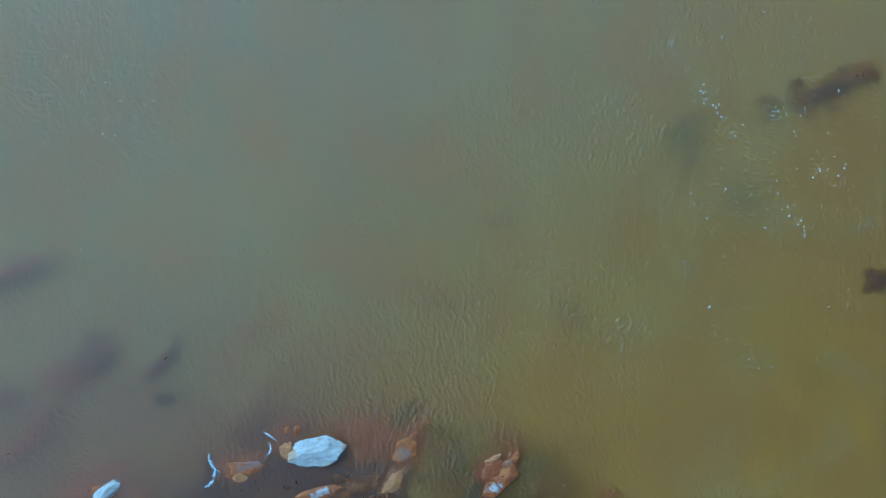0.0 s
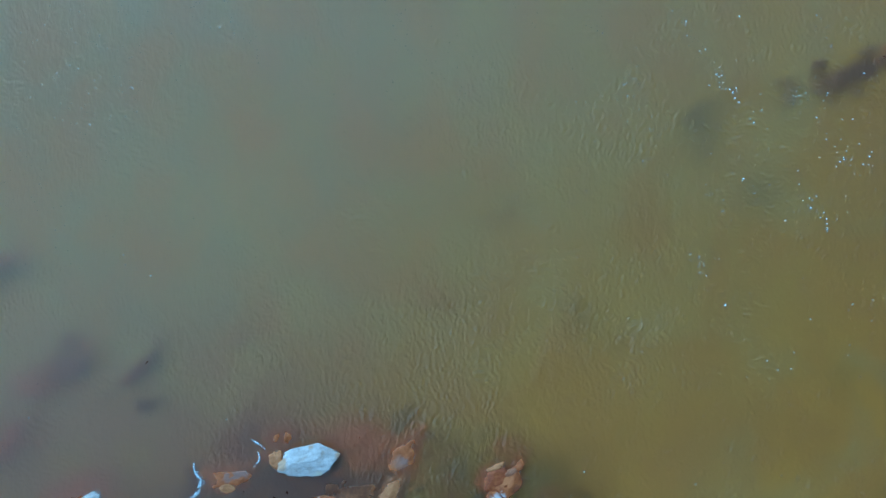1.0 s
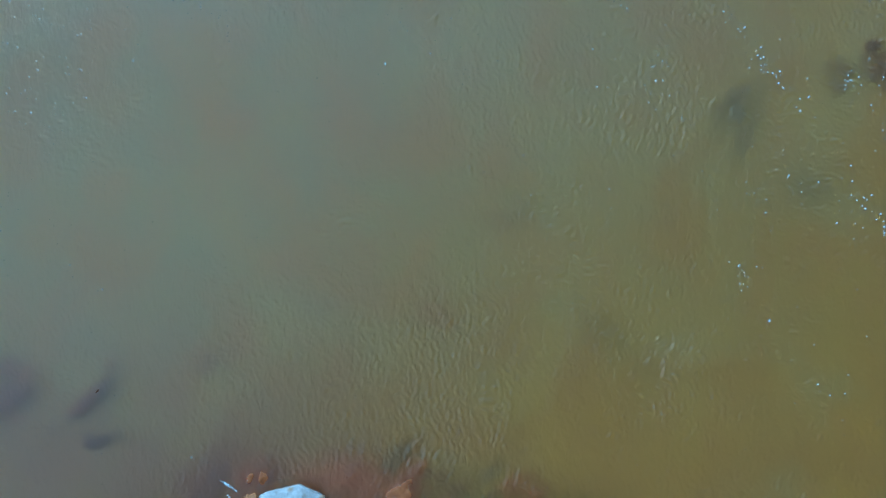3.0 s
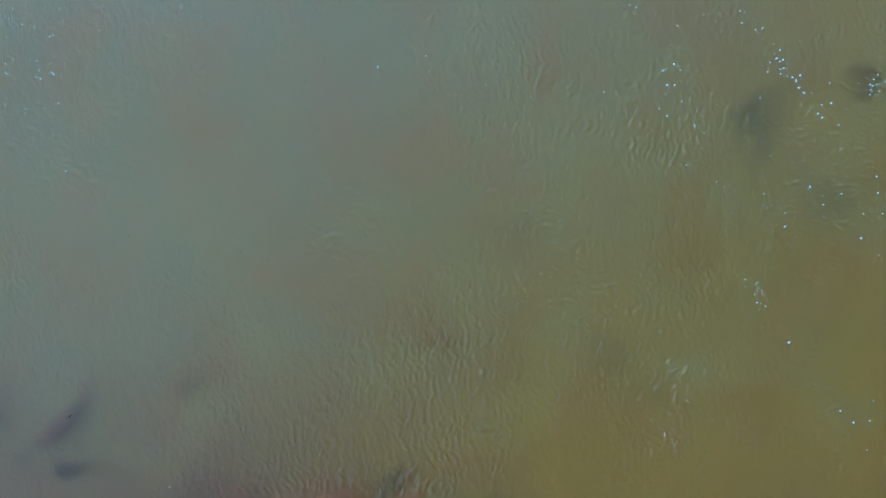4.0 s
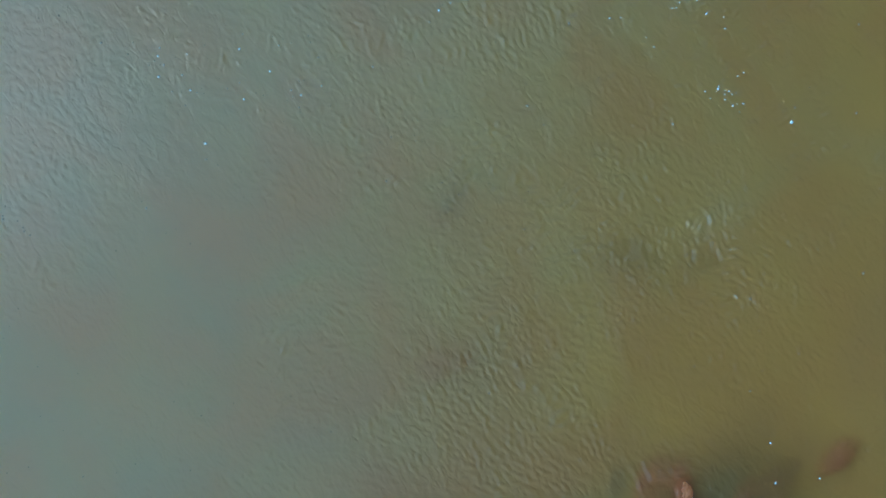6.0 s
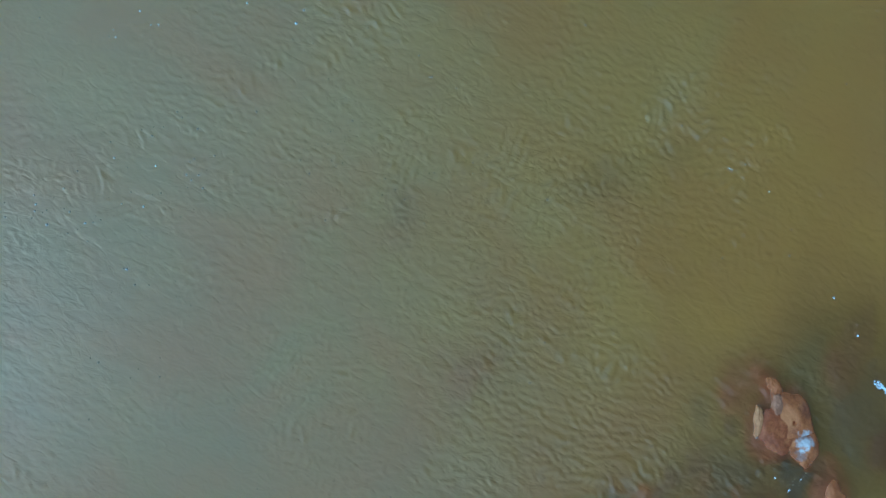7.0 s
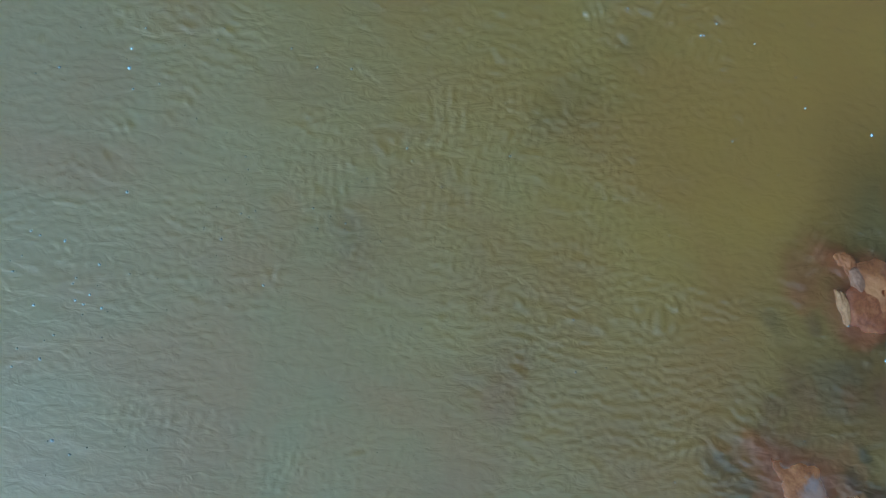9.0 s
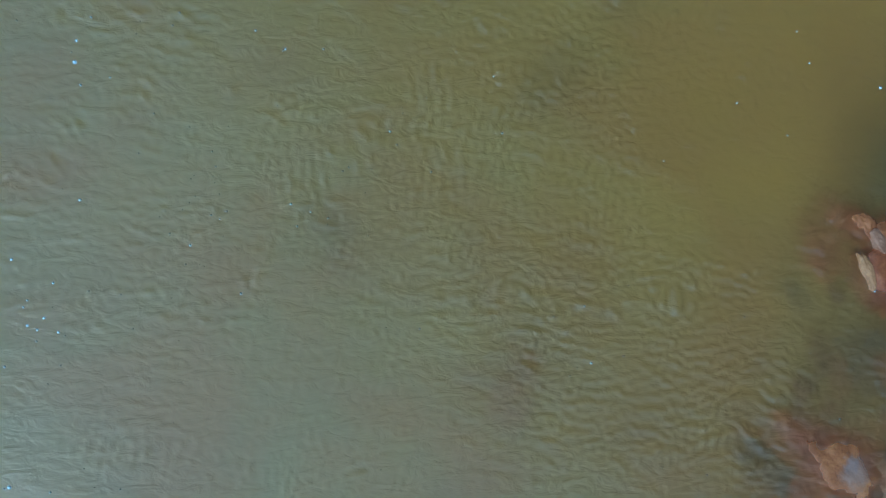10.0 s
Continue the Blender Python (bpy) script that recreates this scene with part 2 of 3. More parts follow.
def ball(level):
    if level not in ICO:
        bm = bmesh.new()
        bmesh.ops.create_icosphere(bm, subdivisions=level, radius=1)
        ICO[level] = (np.array([v.co[:] for v in bm.verts]), [[v.index for v in f.verts] for f in bm.faces])
        bm.free()
    return ICO[level]


def stone_mesh(name, size, mat, seed, cuts=9, edge=26, rough=0.07, taper=0.0, level=5, top=0.0, faces_at=(), dents=(), rise=(-6, 34)):
    """A cleft stone: an ellipsoid split by cleavage planes, its edges worn and its faces uneven.
    taper: how far it narrows to its +x end. top: how flat its upper face is cut.
    rise: how far the cleft sides lean back. faces_at: planes (azimuth, rise, distance) in place of random ones. dents: pits (azimuth, rise, reach, depth)."""
    dirs, faces = ball(level)
    rng = np.random.default_rng(seed)
    planes = []

    def facing(a, e):
        a, e = radians(a), radians(e)
        return (math.cos(a) * math.cos(e), math.sin(a) * math.cos(e), math.sin(e))

    for a, e, d in faces_at:
        planes.append((*facing(a, e), d))
    if not faces_at:
        for c in range(cuts):
            planes.append((*facing(360 * (c + rng.uniform(-0.4, 0.4)) / cuts, rng.uniform(*rise)), rng.uniform(0.74, 1.0)))
    for c in range(5):
        planes.append((*facing(rng.uniform(0, 360), rng.uniform(50, 78)), rng.uniform(0.72, 0.95)))
    planes += [(0, 0, 1, 1.0 - top), (0, 0, -1, 1.0)]
    P = np.array(planes)
    s = np.clip(dirs @ P[:, :3].T / P[:, 3], 0, None)
    r = (s ** edge).sum(1) ** (-1 / edge)
    if edge < 12:
        r = r / np.quantile(r, 0.97)
    co = dirs * np.minimum(r, 1.3)[:, None]
    off = Vector(rng.uniform(-50, 50, 3))
    k = np.array([noise.fractal(Vector(d) * 1.7 + off, 0.9, 2.1, 4) + 0.55 * noise.hetero_terrain(Vector(d) * 4.5 + off, 0.8, 2.1, 4, 0.0)
                  - 0.5 * abs(noise.noise(Vector(d) * 3.3 - off)) for d in dirs])
    co *= (1 + rough * k)[:, None]
    for a, e, reach, depth in dents:
        away = np.linalg.norm(dirs - np.array(facing(a, e)), axis=1)
        co *= (1 - depth * np.exp(-(away / reach) ** 4))[:, None]
    if taper:
        g = 1 - taper * np.clip(co[:, :1] + 0.2, 0, 1.3) / 1.2
        co[:, 1:2] *= np.clip(g, 0.12, 1)
    co *= np.array(size) / 2
    return mesh_from(name, co.tolist(), faces, mat)


def stone(name, x, y, z, size, turn, mat, seed, label, group="", **kw):
    """A stone thing whose middle lies at x, y, z."""
    ob = new(name, stone_mesh(name, size, mat, seed, **kw))
    ob.matrix_world = pose(x, y, z, 0, 0, turn)
    return tagged(ob, label, "rock", group)


def lump(name, x, y, z, size, turn, mat, seed, parent, label="", **kw):
    ob = new(name, stone_mesh(name, size, mat, seed, **kw))
    ob.matrix_world = pose(x, y, z, 0, 0, turn)
    ob.parent = parent
    ob.matrix_parent_inverse = parent.matrix_world.inverted()
    if label:
        ob["label"] = label
    return ob


# ---- the river: bed, suspended silt, surface ----
rng = np.random.default_rng(7)
N, STEP = 1280, 0.032
HALF = N * STEP / 2
near = (np.arange(N) - N / 2) * STEP
lo_x, hi_x, lo_y, hi_y = 188, 1092, 338, 942          # the part of the field that is used
xs, ys = near[lo_x:hi_x], near[lo_y:hi_y]
bx, by = (0.08 * smooth_field(rng, N, STEP, 1.2) + 0.03 * smooth_field(rng, N, STEP, 0.45) for k in range(2))
ix, iy = np.meshgrid(np.arange(lo_x, hi_x), np.arange(lo_y, hi_y), indexing="ij")
used = np.s_[lo_x:hi_x, lo_y:hi_y]


def cubic(f):
    """Weights of the four neighbours at the fraction f between the middle two."""
    return (-0.5 * f + f * f - 0.5 * f ** 3, 1 - 2.5 * f * f + 1.5 * f ** 3, 0.5 * f + 2 * f * f - 1.5 * f ** 3, -0.5 * f * f + 0.5 * f ** 3)


def bent(f):
    """The field f, its crests bent and broken by the turning current."""
    px, py = ix + bx[used] / STEP, iy + by[used] / STEP
    x0, y0 = np.floor(px).astype(int), np.floor(py).astype(int)
    out = 0
    for i, wx in enumerate(cubic(px - x0)):
        for j, wy in enumerate(cubic(py - y0)):
            out = out + f[(x0 + i - 1) % N, (y0 + j - 1) % N] * wx * wy
    return out


right = bent(ripple_field(rng, N, STEP, 0.15, 0.85, 0.16, 0.9))
across = bent(ripple_field(rng, N, STEP, 1.15, 0.85, 0.155, 0.9))
chop = bent(ripple_field(rng, N, STEP, 0.6, 3.0, 0.12, 0.4))
swell = bent(ripple_field(rng, N, STEP, 0.4, 1.2, 0.5, 0.5))
m1 = 1 / (1 + np.exp(-2.2 * smooth_field(rng, N, STEP, 5)[used]))
m2 = 1 / (1 + np.exp(-2.0 * (smooth_field(rng, N, STEP, 4.5)[used] - 0.1)))
m3 = 1 / (1 + np.exp(-2.5 * smooth_field(rng, N, STEP, 1.6)[used]))
m4 = 1 / (1 + np.exp(-3.0 * smooth_field(rng, N, STEP, 0.7)[used]))
mixed = right * m1 + across * (1 - m1)
mixed = mixed + 0.30 * (mixed * mixed - 1)
height = (0.0028 * mixed * np.minimum((0.50 + 0.80 * m2) * (0.40 + 1.1 * m3) * (0.35 + 1.2 * m4), 1.3) + 0.0007 * chop * (0.4 + m2) + 0.0010 * swell)
fade = np.minimum(1, np.minimum.outer(np.minimum(xs - xs[0], xs[-1] - xs), np.minimum(ys - ys[0], ys[-1] - ys)) / 1.0)
height *= 1.8 * fade * np.outer(0.80 + 0.6 / (1 + np.exp(-(xs + 0.5) / 2.0)), 0.92 + 0.15 / (1 + np.exp(ys / 1.5)))
height *= 1 - 0.2 * np.outer(1 / (1 + np.exp((xs + 3.5) / 0.9)), 1 / (1 + np.exp((ys + 2.0) / 0.9)))   # slack water by the shore
riffle = np.ones_like(height)
# riffles where the current runs over shallow stones
for rx, ry, reach, more in ((6.9, 2.5, 0.7, 1.6), (10.9, 5.0, 0.9, 1.3), (-7.9, -3.0, 0.8, 1.5), (-9.7, -3.0, 0.9, 1.2), (3.7, -2.0, 1.1, 0.4), (4.7, -3.4, 1.2, 0.4),
                            (-0.3, -1.4, 0.8, 0.5), (-1.2, -3.9, 1.3, 0.4), (1.2, -3.2, 1.4, 0.4), (-4.8, -5.0, 0.6, 1.0)):
    riffle *= 1 + more * np.outer(np.exp(-((xs - rx) / reach) ** 2), np.exp(-((ys - ry) / reach) ** 2))

height *= np.minimum(riffle, 1.5)


def ring_sheet(name, mat, z, far=1500.0):
    """The level sheet round the rippled part, out to the horizon."""
    x0, x1, y0, y1 = xs[0], xs[-1], ys[0], ys[-1]
    v = [(x0, y0, z), (x1, y0, z), (x1, y1, z), (x0, y1, z), (-far, -far, z), (far, -far, z), (far, far, z), (-far, far, z)]
    return mesh_from(name, v, [(4, 5, 1, 0), (5, 6, 2, 1), (6, 7, 3, 2), (7, 4, 0, 3)], mat)


def level_sheet(name, mat, z, wave, far=1500.0):
    inner = np.linspace(-20, 20, 101)
    axis = np.concatenate([[-far, -300, -80], inner, [80, 300, far]])
    zz = np.full((len(axis), len(axis)), z)
    for i, x in enumerate(inner):
        for j, y in enumerate(inner):
            zz[i + 3, j + 3] += wave * noise.fractal(Vector((x * 0.45, y * 0.45, z * 9)), 1.0, 2.0, 3)
    return grid_mesh(name, axis, axis, zz, mat)


bed = tagged(new("ground", level_sheet("ground", BED, -0.75, 0.08)), "ochre silt river bed under murky water", "river bed", kind="structure")
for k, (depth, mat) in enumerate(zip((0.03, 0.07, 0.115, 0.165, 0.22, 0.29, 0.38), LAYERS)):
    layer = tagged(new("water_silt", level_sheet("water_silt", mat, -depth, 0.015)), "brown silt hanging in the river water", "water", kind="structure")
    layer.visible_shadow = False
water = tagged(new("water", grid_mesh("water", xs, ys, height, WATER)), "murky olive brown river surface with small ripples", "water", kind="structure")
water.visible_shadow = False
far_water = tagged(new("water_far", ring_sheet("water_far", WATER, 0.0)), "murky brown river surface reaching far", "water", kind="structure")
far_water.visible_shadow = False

# ---- the pale boulder and the ledge it lies on ----
LEAN = (22, 58)                                       # sides that slope away under the water
stone("rock_ledge", -3.6, -6.60, -0.165, (6.2, 2.5, 0.50), 8, BROWN, 11, "submerged red-brown sandstone ledge under murky water", cuts=11, level=6, top=0.35, rough=0.16)
stone("rock_ledge", -2.0, -5.25, -0.175, (2.5, 1.5, 0.44), -25, ORANGE, 12, "submerged orange-brown sandstone ledge beside the pale boulder", top=0.3, rough=0.16, rise=LEAN)
stone("rock_ledge", -2.7, -4.65, -0.19, (3.4, 1.3, 0.40), 8, ORANGE, 13, "sunken orange sandstone shelf under murky water", top=0.2, rough=0.16, edge=9, rise=LEAN)
stone("rock_ledge", -5.3, -5.15, -0.19, (1.9, 1.2, 0.40), 48, RED, 14, "sunken red-brown shelf beside the pale boulder", top=0.3, rough=0.14, rise=LEAN)
stone("rock_ledge", -4.25, -4.88, -0.17, (1.1, 0.75, 0.36), 20, ORANGE, 15, "orange sandstone shelf at the waterline behind the boulder", top=0.25, rough=0.16, rise=LEAN)
stone("rock_ledge", -1.35, -4.85, -0.20, (0.9, 1.4, 0.36), -20, DARK, 16, "dark wet rock under the surface beside an orange ridge", top=0.2, rough=0.16, edge=9, rise=LEAN)
stone("rock_ledge", -6.3, -6.45, -0.20, (1.8, 1.0, 0.46), 25, BROWN, 17, "dark red-brown sandstone ledge with water breaking on it", top=0.25, rough=0.16, rise=LEAN)
boulder = stone("boulder", -3.46, -5.36, 0.04, (1.56, 0.86, 0.56), 10, PALE, 21, "pale whitish weathered boulder rising out of the river", level=6, rough=0.085, edge=34,
                faces_at=((178, -14, 0.92), (150, 6, 0.98), (222, -10, 0.93), (97, -12, 0.80), (262, -14, 0.82), (66, -8, 0.92), (36, -8, 0.80), (-38, -10, 0.76), (100, 64, 0.80), (250, 66, 0.76), (20, 50, 0.86)))
lump("stained_side", -4.34, -5.38, -0.06, (0.50, 0.62, 0.38), 8, TAN, 22, boulder, "tan stained side of the boulder", rough=0.14)
stone("rock", -4.35, -4.84, -0.10, (0.50, 0.36, 0.28), 30, ORANGE, 23, "small wet orange stone at the waterline", "small stones", level=4)
stone("rock", -4.03, -4.80, -0.08, (0.26, 0.50, 0.26), 10, ORANGE, 24, "small wet orange stone at the waterline", "small stones", level=4)
stone("rock_ledge", -5.52, -5.92, -0.125, (1.55, 0.95, 0.38), 8, ORANGE, 18, "orange sandstone shelf round a flat mauve stone", top=0.2, rough=0.14, rise=LEAN)
stone("rock", -5.40, -5.84, -0.055, (0.98, 0.46, 0.26), 4, CAPPED, 25, "flat orange stone with a mauve weathered top", top=0.45)
stone("rock", -5.60, -6.12, -0.06, (0.66, 0.32, 0.24), -8, TAN, 27, "low tan stone at the waterline", level=5, rise=(0, 45))
stone("rock", -1.02, -5.25, -0.15, (1.75, 0.92, 0.44), 62, WORN, 31, "pointed orange sandstone rock with a pale worn top", taper=0.45, top=0.2, rise=(0, 50))
stone("rock", -1.46, -6.20, -0.145, (1.60, 0.58, 0.46), 42, TAN, 32, "long narrow tan sandstone rock", taper=0.3, rise=(0, 50))
stone("rock_ledge", -1.0, -4.95, -0.22, (2.6, 0.75, 0.42), 68, ORANGE, 34, "orange sandstone ridge sloping under the water", taper=0.4, edge=9, rough=0.13)
stone("rock_ledge", -1.45, -6.25, -0.20, (2.1, 0.85, 0.42), 45, RED, 35, "red-brown foot of a sandstone ridge under the water", edge=9, rough=0.14)
stone("rock", -3.50, -6.54, -0.09, (1.95, 0.50, 0.40), 13, CRUSTED, 33, "low orange rock with a pale crust on top", taper=0.2, rise=(0, 50))
pale = stone("rock", -9.23, -6.50, 0.0, (0.92, 0.42, 0.40), 38, PALE, 41, "small pale stone on an orange rock")
stone("rock", -9.55, -6.50, -0.17, (2.1, 1.2, 0.44), 25, ORANGE, 42, "submerged orange sandstone rock", rough=0.15, rise=LEAN)
stone("rock", -8.45, -6.75, -0.20, (1.2, 0.9, 0.44), -15, ORANGE, 43, "submerged orange sandstone rock", rough=0.15, rise=LEAN)
stone("rock", -7.25, -6.45, -0.25, (2.3, 1.0, 0.42), 12, BROWN, 44, "wet red-brown rock under the surface", rough=0.15, edge=9)

# ---- the cracked orange rock ----
crag = stone("cracked_rock", 1.61, -6.03, -0.13, (0.94, 0.70, 0.56), 40, CRACKED, 51, "cracked orange sandstone rock with a small dark hole", level=6, rough=0.04,
             faces_at=((0, 10, 0.92), (45, 18, 0.92), (90, 22, 0.88), (130, 4, 1.02), (180, -4, 0.65), (225, 6, 1.0), (270, 20, 0.86), (315, 22, 0.90)), dents=((150, 72, 0.085, 0.55),))
lump("broken_end", 1.21, -6.45, -0.14, (0.76, 0.62, 0.54), 225, BROKEN, 55, crag, "broken end with a white crust", level=6, rough=0.05, taper=0.55,
     faces_at=((180, -3, 0.62), (132, 8, 1.0), (95, 12, 0.90), (50, 14, 0.92), (0, 18, 0.98), (310, 14, 0.92), (270, 12, 0.90), (225, 8, 1.0)))
lump("slab", 1.26, -5.90, -0.10, (0.98, 0.78, 0.42), 32, SLAB, 52, crag, "red-brown sloping side slab", level=6, rough=0.045, edge=18, top=0.1,
     faces_at=((10, 22, 0.90), (50, 24, 0.86), (90, 26, 0.84), (140, 22, 0.96), (180, 24, 0.92), (230, 24, 0.92), (275, 20, 0.95), (320, 16, 0.95)))
lump("pale_edge", 1.27, -5.60, -0.07, (0.56, 0.21, 0.32), 20, TAN, 57, crag, "pale worn raised edge of the slab", level=5, rough=0.12, edge=30,
     faces_at=((0, 10, 0.9), (80, 6, 0.9), (110, 4, 0.95), (180, 8, 0.94), (250, 30, 0.8), (290, 34, 0.75), (90, 60, 0.9)))
lump("grey_stone", 1.64, -5.73, -0.03, (0.40, 0.22, 0.26), 35, GREY, 53, crag, "small grey mauve stone", level=5, rough=0.07, edge=34,
     faces_at=((5, 6, 0.85), (60, 16, 0.8), (120, 8, 0.9), (185, 10, 0.86), (240, 14, 0.85), (300, 8, 0.9)))
lump("tongue", 1.83, -5.56, -0.10, (0.60, 0.38, 0.30), 52, ORANGE, 54, crag, "low orange tongue", level=5, rough=0.13, edge=24,
     faces_at=((0, 20, 0.9), (50, 26, 0.85), (110, 22, 0.85), (180, 4, 0.9), (240, 18, 0.86), (300, 22, 0.86)))
stone("rock", 1.93, -5.36, -0.17, (0.95, 0.60, 0.36), 55, ORANGE, 58, "orange stone just under the surface beside the cracked rock", edge=8, rough=0.14)
stone("rock_ledge", 1.32, -6.06, -0.24, (1.85, 1.25, 0.44), 52, RED, 50, "red-brown rock shelf under the cracked rock", edge=7, rough=0.12)
stone("rock", 1.55, -5.15, -0.25, (1.35, 0.95, 0.42), 25, ORANGE, 56, "submerged orange sandstone apron", edge=6, rough=0.14)
stone("rock", 1.13, -6.84, -0.20, (1.1, 0.46, 0.42), 53, RED, 38, "narrow red-brown ridge under murky water", edge=8, rough=0.14)
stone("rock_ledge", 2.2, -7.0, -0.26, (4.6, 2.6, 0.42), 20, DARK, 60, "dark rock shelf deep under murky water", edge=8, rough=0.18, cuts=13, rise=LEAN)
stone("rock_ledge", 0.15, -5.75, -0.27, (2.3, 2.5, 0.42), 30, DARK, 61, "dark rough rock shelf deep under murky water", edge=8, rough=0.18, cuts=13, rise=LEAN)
stone("rock", 0.72, -7.22, -0.11, (1.2, 0.52, 0.40), 25, ORANGE, 59, "low orange rock just under the surface", rise=LEAN)
# uneven stones on the dark shelf
lie = random.Random(17)
for k in range(26):
    x, y, big = lie.uniform(-0.7, 1.0), lie.uniform(-7.2, -4.7), lie.uniform(0.14, 0.40)
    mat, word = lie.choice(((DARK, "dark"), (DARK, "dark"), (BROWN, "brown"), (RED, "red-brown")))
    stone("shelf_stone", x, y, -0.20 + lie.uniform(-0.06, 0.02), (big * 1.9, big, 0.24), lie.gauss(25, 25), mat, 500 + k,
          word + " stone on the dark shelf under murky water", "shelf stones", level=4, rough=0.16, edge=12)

# ---- submerged stones ----
for x, y, z, sx, sy, turn, mat, seed, label in (
        (10.25, 4.30, -0.20, 3.4, 0.95, 21, BROWN, 61, "long red-brown rock just under the surface"),
        (11.25, 4.76, -0.175, 1.5, 0.40, 18, RED, 88, "narrow red-brown ridge at the waterline"),
        (11.85, -0.80, -0.16, 1.9, 0.80, 12, BROWN, 62, "dark red-brown rock just under the surface"),
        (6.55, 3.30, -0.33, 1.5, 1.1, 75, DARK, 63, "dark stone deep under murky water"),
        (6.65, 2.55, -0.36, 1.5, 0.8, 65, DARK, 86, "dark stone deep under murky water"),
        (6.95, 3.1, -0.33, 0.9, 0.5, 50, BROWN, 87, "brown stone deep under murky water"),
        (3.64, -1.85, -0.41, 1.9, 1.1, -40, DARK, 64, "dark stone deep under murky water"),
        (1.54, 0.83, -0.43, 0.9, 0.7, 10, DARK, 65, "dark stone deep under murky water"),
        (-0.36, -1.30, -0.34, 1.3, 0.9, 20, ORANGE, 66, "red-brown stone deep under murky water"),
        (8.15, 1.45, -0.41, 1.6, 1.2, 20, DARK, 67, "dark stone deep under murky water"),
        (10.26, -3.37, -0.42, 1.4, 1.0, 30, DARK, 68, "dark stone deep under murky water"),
        (-9.75, -3.05, -0.19, 2.1, 1.1, 15, RED, 69, "dark red-brown rock under murky water"),
        (-10.5, -3.55, -0.20, 1.9, 0.8, 10, ORANGE, 90, "orange rock under murky water"),
        (-7.85, -3.10, -0.195, 2.2, 0.62, 42, RED, 70, "narrow dark rock ridge under murky water"),
        (-7.72, -4.02, -0.22, 0.9, 0.45, 15, BROWN, 71, "small dark stone under murky water"),
        (-5.28, -2.37, -0.31, 0.9, 0.6, 15, RED, 72, "small red-brown stone under murky water"),
        (-11.94, -3.95, -0.20, 0.8, 0.5, 20, ORANGE, 73, "orange stone under murky water"),
        (-11.10, -4.75, -0.19, 1.5, 0.6, 60, ORANGE, 74, "orange stone under murky water"),
        (-11.60, -5.40, -0.19, 2.1, 0.6, 18, ORANGE, 75, "long orange stone under murky water"),
        (-11.70, -0.40, -0.20, 2.4, 0.6, 22, ORANGE, 76, "long orange rock under murky water"),
        (-11.50, -0.70, -0.24, 2.4, 0.4, 22, BROWN, 91, "long dark rock under murky water"),
        (4.40, -6.70, -0.26, 1.3, 0.7, 10, ORANGE, 77, "orange stone under murky water"),
        (2.62, -6.35, -0.27, 1.2, 0.7, 30, RED, 78, "red-brown rock just under the surface"),
        (1.75, -7.55, -0.25, 1.0, 0.8, 30, BROWN, 79, "red-brown rock just under the surface"),
        (2.95, -6.5, -0.33, 2.6, 1.0, 10, BROWN, 83, "brown stone under murky water"),
        (-1.0, -4.35, -0.32, 1.0, 0.7, 60, DARK, 84, "dark stone under murky water")):
    stone("submerged_rock", x, y, z + 0.06, (sx, sy, 0.42), turn, mat, seed, label, "submerged rocks", edge=9, top=0.05, rough=0.15, level=5 if sx > 1.4 else 4)
    lie = random.Random(seed)
    for k in range(0 if y < -5.5 else 2 + int(2.5 * sx)):
        a, q = lie.uniform(0, 6.28), lie.uniform(0.25, 0.60)
        u, v, c, d = q * sx * math.cos(a), q * sy * math.sin(a), math.cos(radians(turn)), math.sin(radians(turn))
        big = lie.uniform(0.22, 0.55) * (0.4 + 0.6 * sy)
        stone("sunken_stone", x + u * c - v * d, y + u * d + v * c, z + lie.uniform(-0.13, 0.0), (big * 1.5, big, 0.34), turn + lie.uniform(-40, 40), lie.choice((RED, ORANGE)) if mat == RED else mat, seed * 10 + k,
              "small " + label.split(" ", 1)[1] if label.startswith("long") else "small stone beside a " + label.split(" under")[0].split(" just")[0].split(" deep")[0].split(" at")[0], "sunken stones", level=4, rough=0.16)

# ---- loose stones on the ledge ----
lie = random.Random(3)
for k in range(46):
    a, q = lie.uniform(0, 6.28), math.sqrt(lie.random())
    x, y, big = -3.7 + 2.9 * q * math.cos(a), -6.30 + 0.95 * q * math.sin(a), lie.uniform(0.18, 0.6)
    kind = lie.choice((BROWN, BROWN, RED, RED, ORANGE))
    stone("ledge_stone", x, y, lie.uniform(-0.125, -0.068), (big * 1.8, big, 0.20), lie.gauss(12, 25), kind, 300 + k,
          {BROWN: "wet red-brown stone on the sunken ledge", ORANGE: "wet orange stone on the sunken ledge", RED: "wet rust-red stone on the sunken ledge"}[kind], "ledge stones", level=4, rough=0.14)

# ---- foam flecks drifting on the surface ----
fr = random.Random(5)
fv, ff = [], []


def level_at(x, y):
    """The height of the rippled surface at a place."""
    i, j = int(round((x - xs[0]) / STEP)), int(round((y - ys[0]) / STEP))
    return float(height[i, j]) if 0 <= i < len(xs) and 0 <= j < len(ys) else 0.0


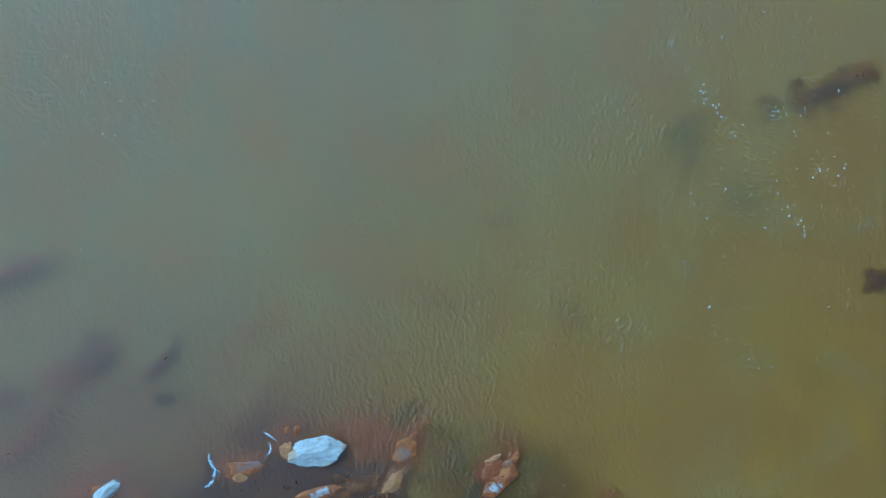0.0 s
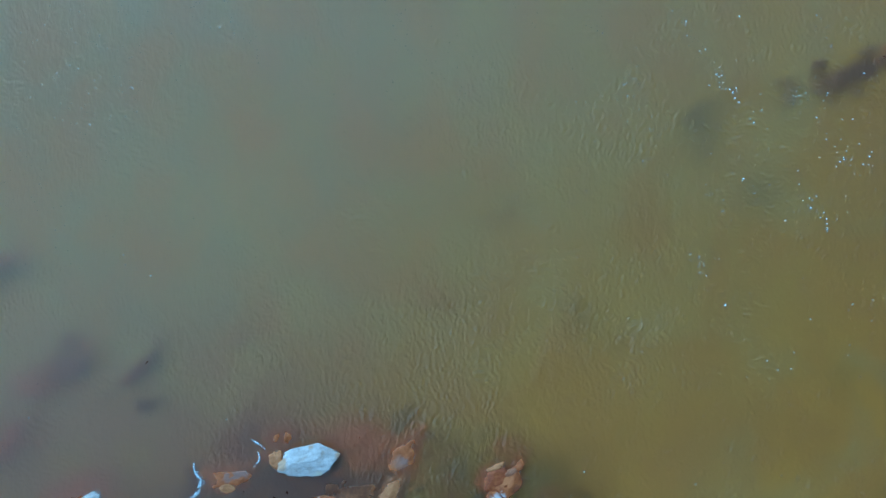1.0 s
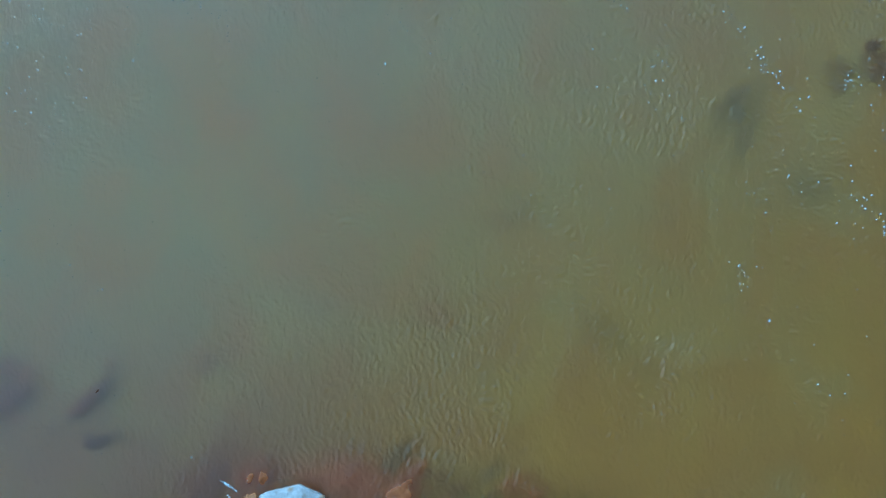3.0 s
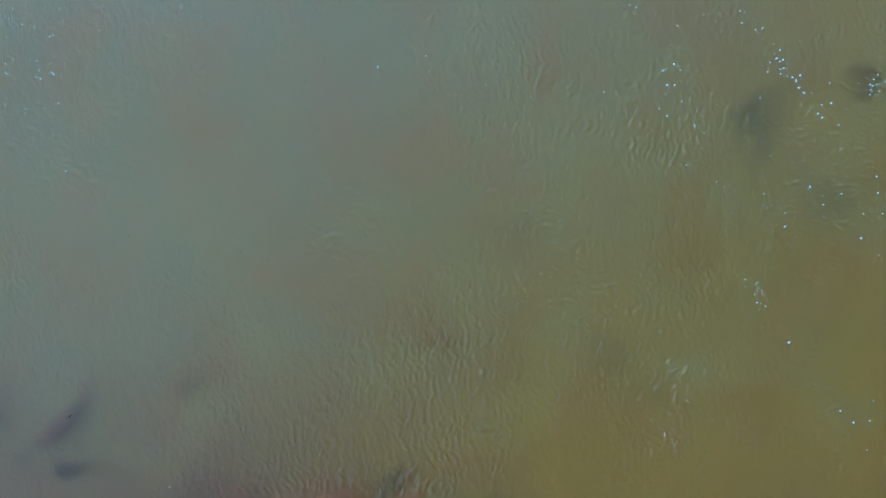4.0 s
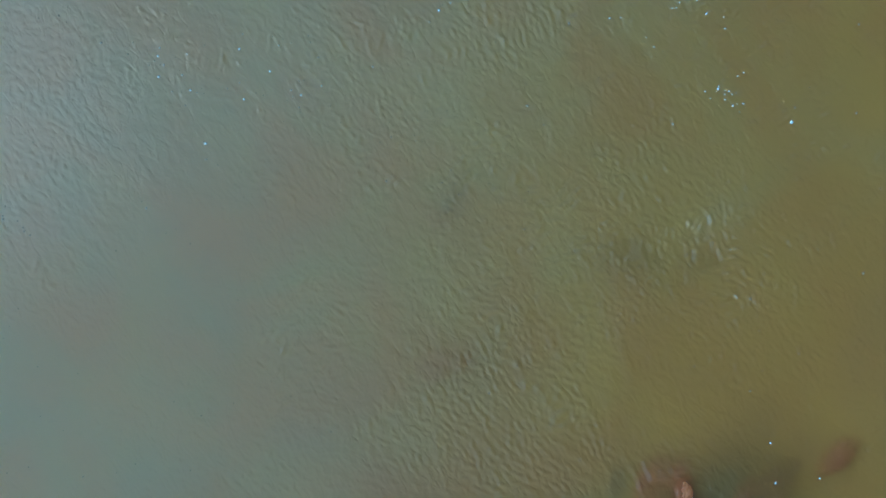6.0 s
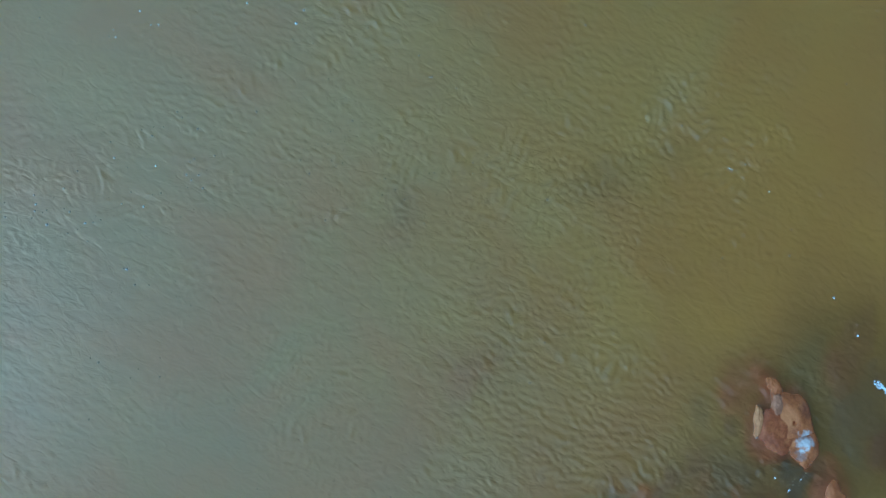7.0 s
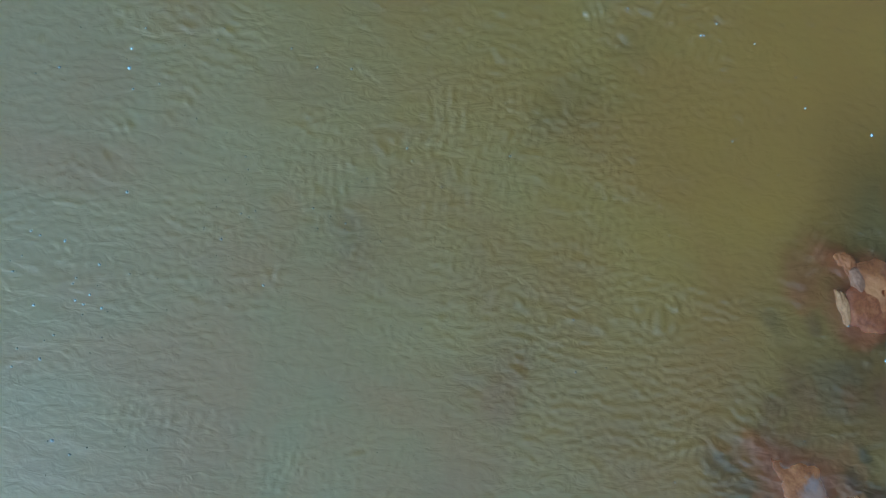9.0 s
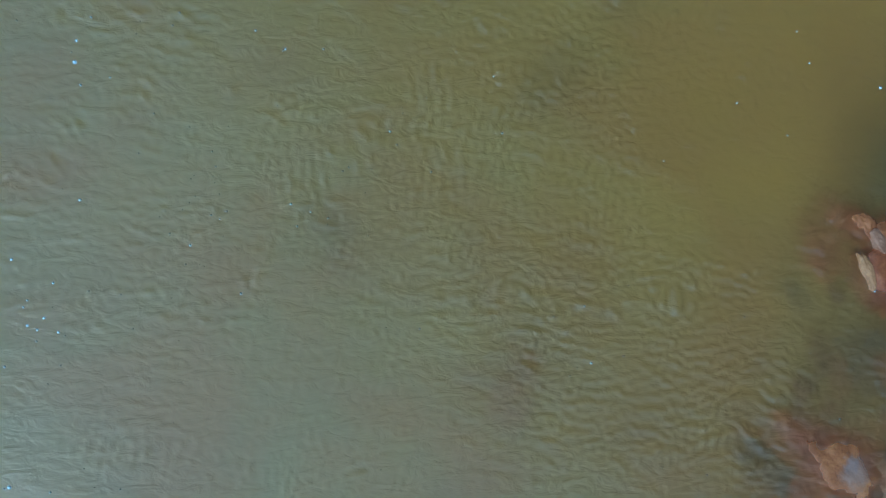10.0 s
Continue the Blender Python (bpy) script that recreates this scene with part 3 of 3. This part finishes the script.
def fleck(x, y, r, big=1.0):
    k = len(fv)
    r *= 0.62 + 0.42 * min(1.0, max(0.0, (math.hypot(x - 1.5, y + 0.5) - 3.0) / 3.0)) * big + 0.38 * (1 - big)
    z = level_at(x, y)
    m = fr.randint(5, 7)
    a0 = fr.uniform(0, 6.28)
    for ring, h in ((1.0, -0.004), (0.7, 0.010)):
        for i in range(m):
            q = r * ring * fr.uniform(0.7, 1.2)
            a = a0 + 6.283 * i / m
            fv.append((x + q * math.cos(a), y + q * math.sin(a), h + z))
    fv.append((x, y, z + 0.013))
    for i in range(m):
        j = (i + 1) % m
        ff.append((k + i, k + j, k + m + j, k + m + i))
        ff.append((k + m + i, k + m + j, k + 2 * m))


def foam_curl(x, y, turn, length, width, seed, bend=0.0):
    """White water breaking on a stone: a lacy strip of foam bubbles."""
    fr.seed(seed)
    fv.clear(), ff.clear()
    for i in range(int(1900 * length * (width + 0.05))):
        u = max(-0.6, min(0.6, fr.gauss(0, 0.27)))
        side = fr.gauss(0, 0.45) * width * (1.1 - abs(u)) + bend * (u * u * 4 - 0.33) * length + 0.25 * width * math.sin(u * 31 + seed)
        fleck(u * length, side, fr.uniform(0.006, 0.018), 0.0)
    ob = new("foam", mesh_from("foam", fv, ff, FOAM))
    ob.matrix_world = pose(x, y, 0.004, 0, 0, turn)
    return tagged(ob, "white water foaming against a stone", "foam", kind="stuff")


foam_curl(-6.36, -5.74, 118, 0.50, 0.05, 1, -0.12)
foam_curl(-6.30, -6.02, 78, 0.36, 0.05, 7)
foam_curl(-6.42, -6.28, 40, 0.32, 0.055, 2)
foam_curl(-4.80, -4.98, 145, 0.36, 0.03, 3)
foam_curl(-4.80, -5.38, 75, 0.34, 0.022, 4, 0.2)
foam_curl(2.66, -6.98, 80, 0.26, 0.05, 6)
fv.clear(), ff.clear()
fr.seed(5)
# scattered clusters that drift with the current
for c in range(95):
    cx, cy, turn, length = fr.uniform(-13, 13), fr.uniform(-7.5, 8), fr.gauss(2.2, 0.5), fr.uniform(0.08, 0.7)
    thick = 0.45 if cy < -1 or (cx < 0 and cy < 3) else 1.0
    for i in range(int(thick * fr.randint(3, 10))):
        d, e = fr.gauss(0, length), fr.gauss(0, 0.12)
        fleck(cx + d * math.cos(turn) - e * math.sin(turn), cy + d * math.sin(turn) + e * math.cos(turn), fr.uniform(0.007, 0.021) * fr.choice((0.8, 1, 1, 1.35)))
# long drifts of flecks in the slow water
for cx, cy, along, spread, count in ((-8.5, 5.6, 1.4, 0.9, 70), (-9.6, 4.2, 1.3, 0.7, 40), (-5.3, 5.9, 0.8, 0.25, 26), (-1.2, 5.8, 0.6, 0.3, 22), (-8.6, 2.9, 0.9, 0.3, 30),
                                     (-10.6, 1.6, 1.1, 0.4, 24), (6.4, 5.0, 0.6, 0.15, 26), (7.1, 4.1, 0.3, 0.12, 22), (10.1, 2.9, 1.1, 0.5, 30), (9.7, 5.6, 0.8, 0.3, 16), (4.6, 3.4, 1.2, 0.5, 18),
                                     (9.2, 1.1, 0.5, 0.3, 22), (1.6, 1.4, 0.8, 0.3, 12), (2.4, 0.6, 0.9, 0.3, 9), (0.6, 3.6, 0.9, 0.4, 22)):
    for i in range(count):
        d, e = fr.gauss(0, along), fr.gauss(0, spread)
        fleck(cx + 0.6 * d + 0.8 * e, cy - 0.8 * d + 0.6 * e, fr.uniform(0.008, 0.026))
for c in range(260):
    fleck(fr.uniform(-14, 14), fr.uniform(-7, 8), fr.uniform(0.006, 0.016))
tagged(new("foam_flecks", mesh_from("foam_flecks", fv, ff, FOAM)), "white foam flecks drifting on brown river water", "foam", kind="stuff")
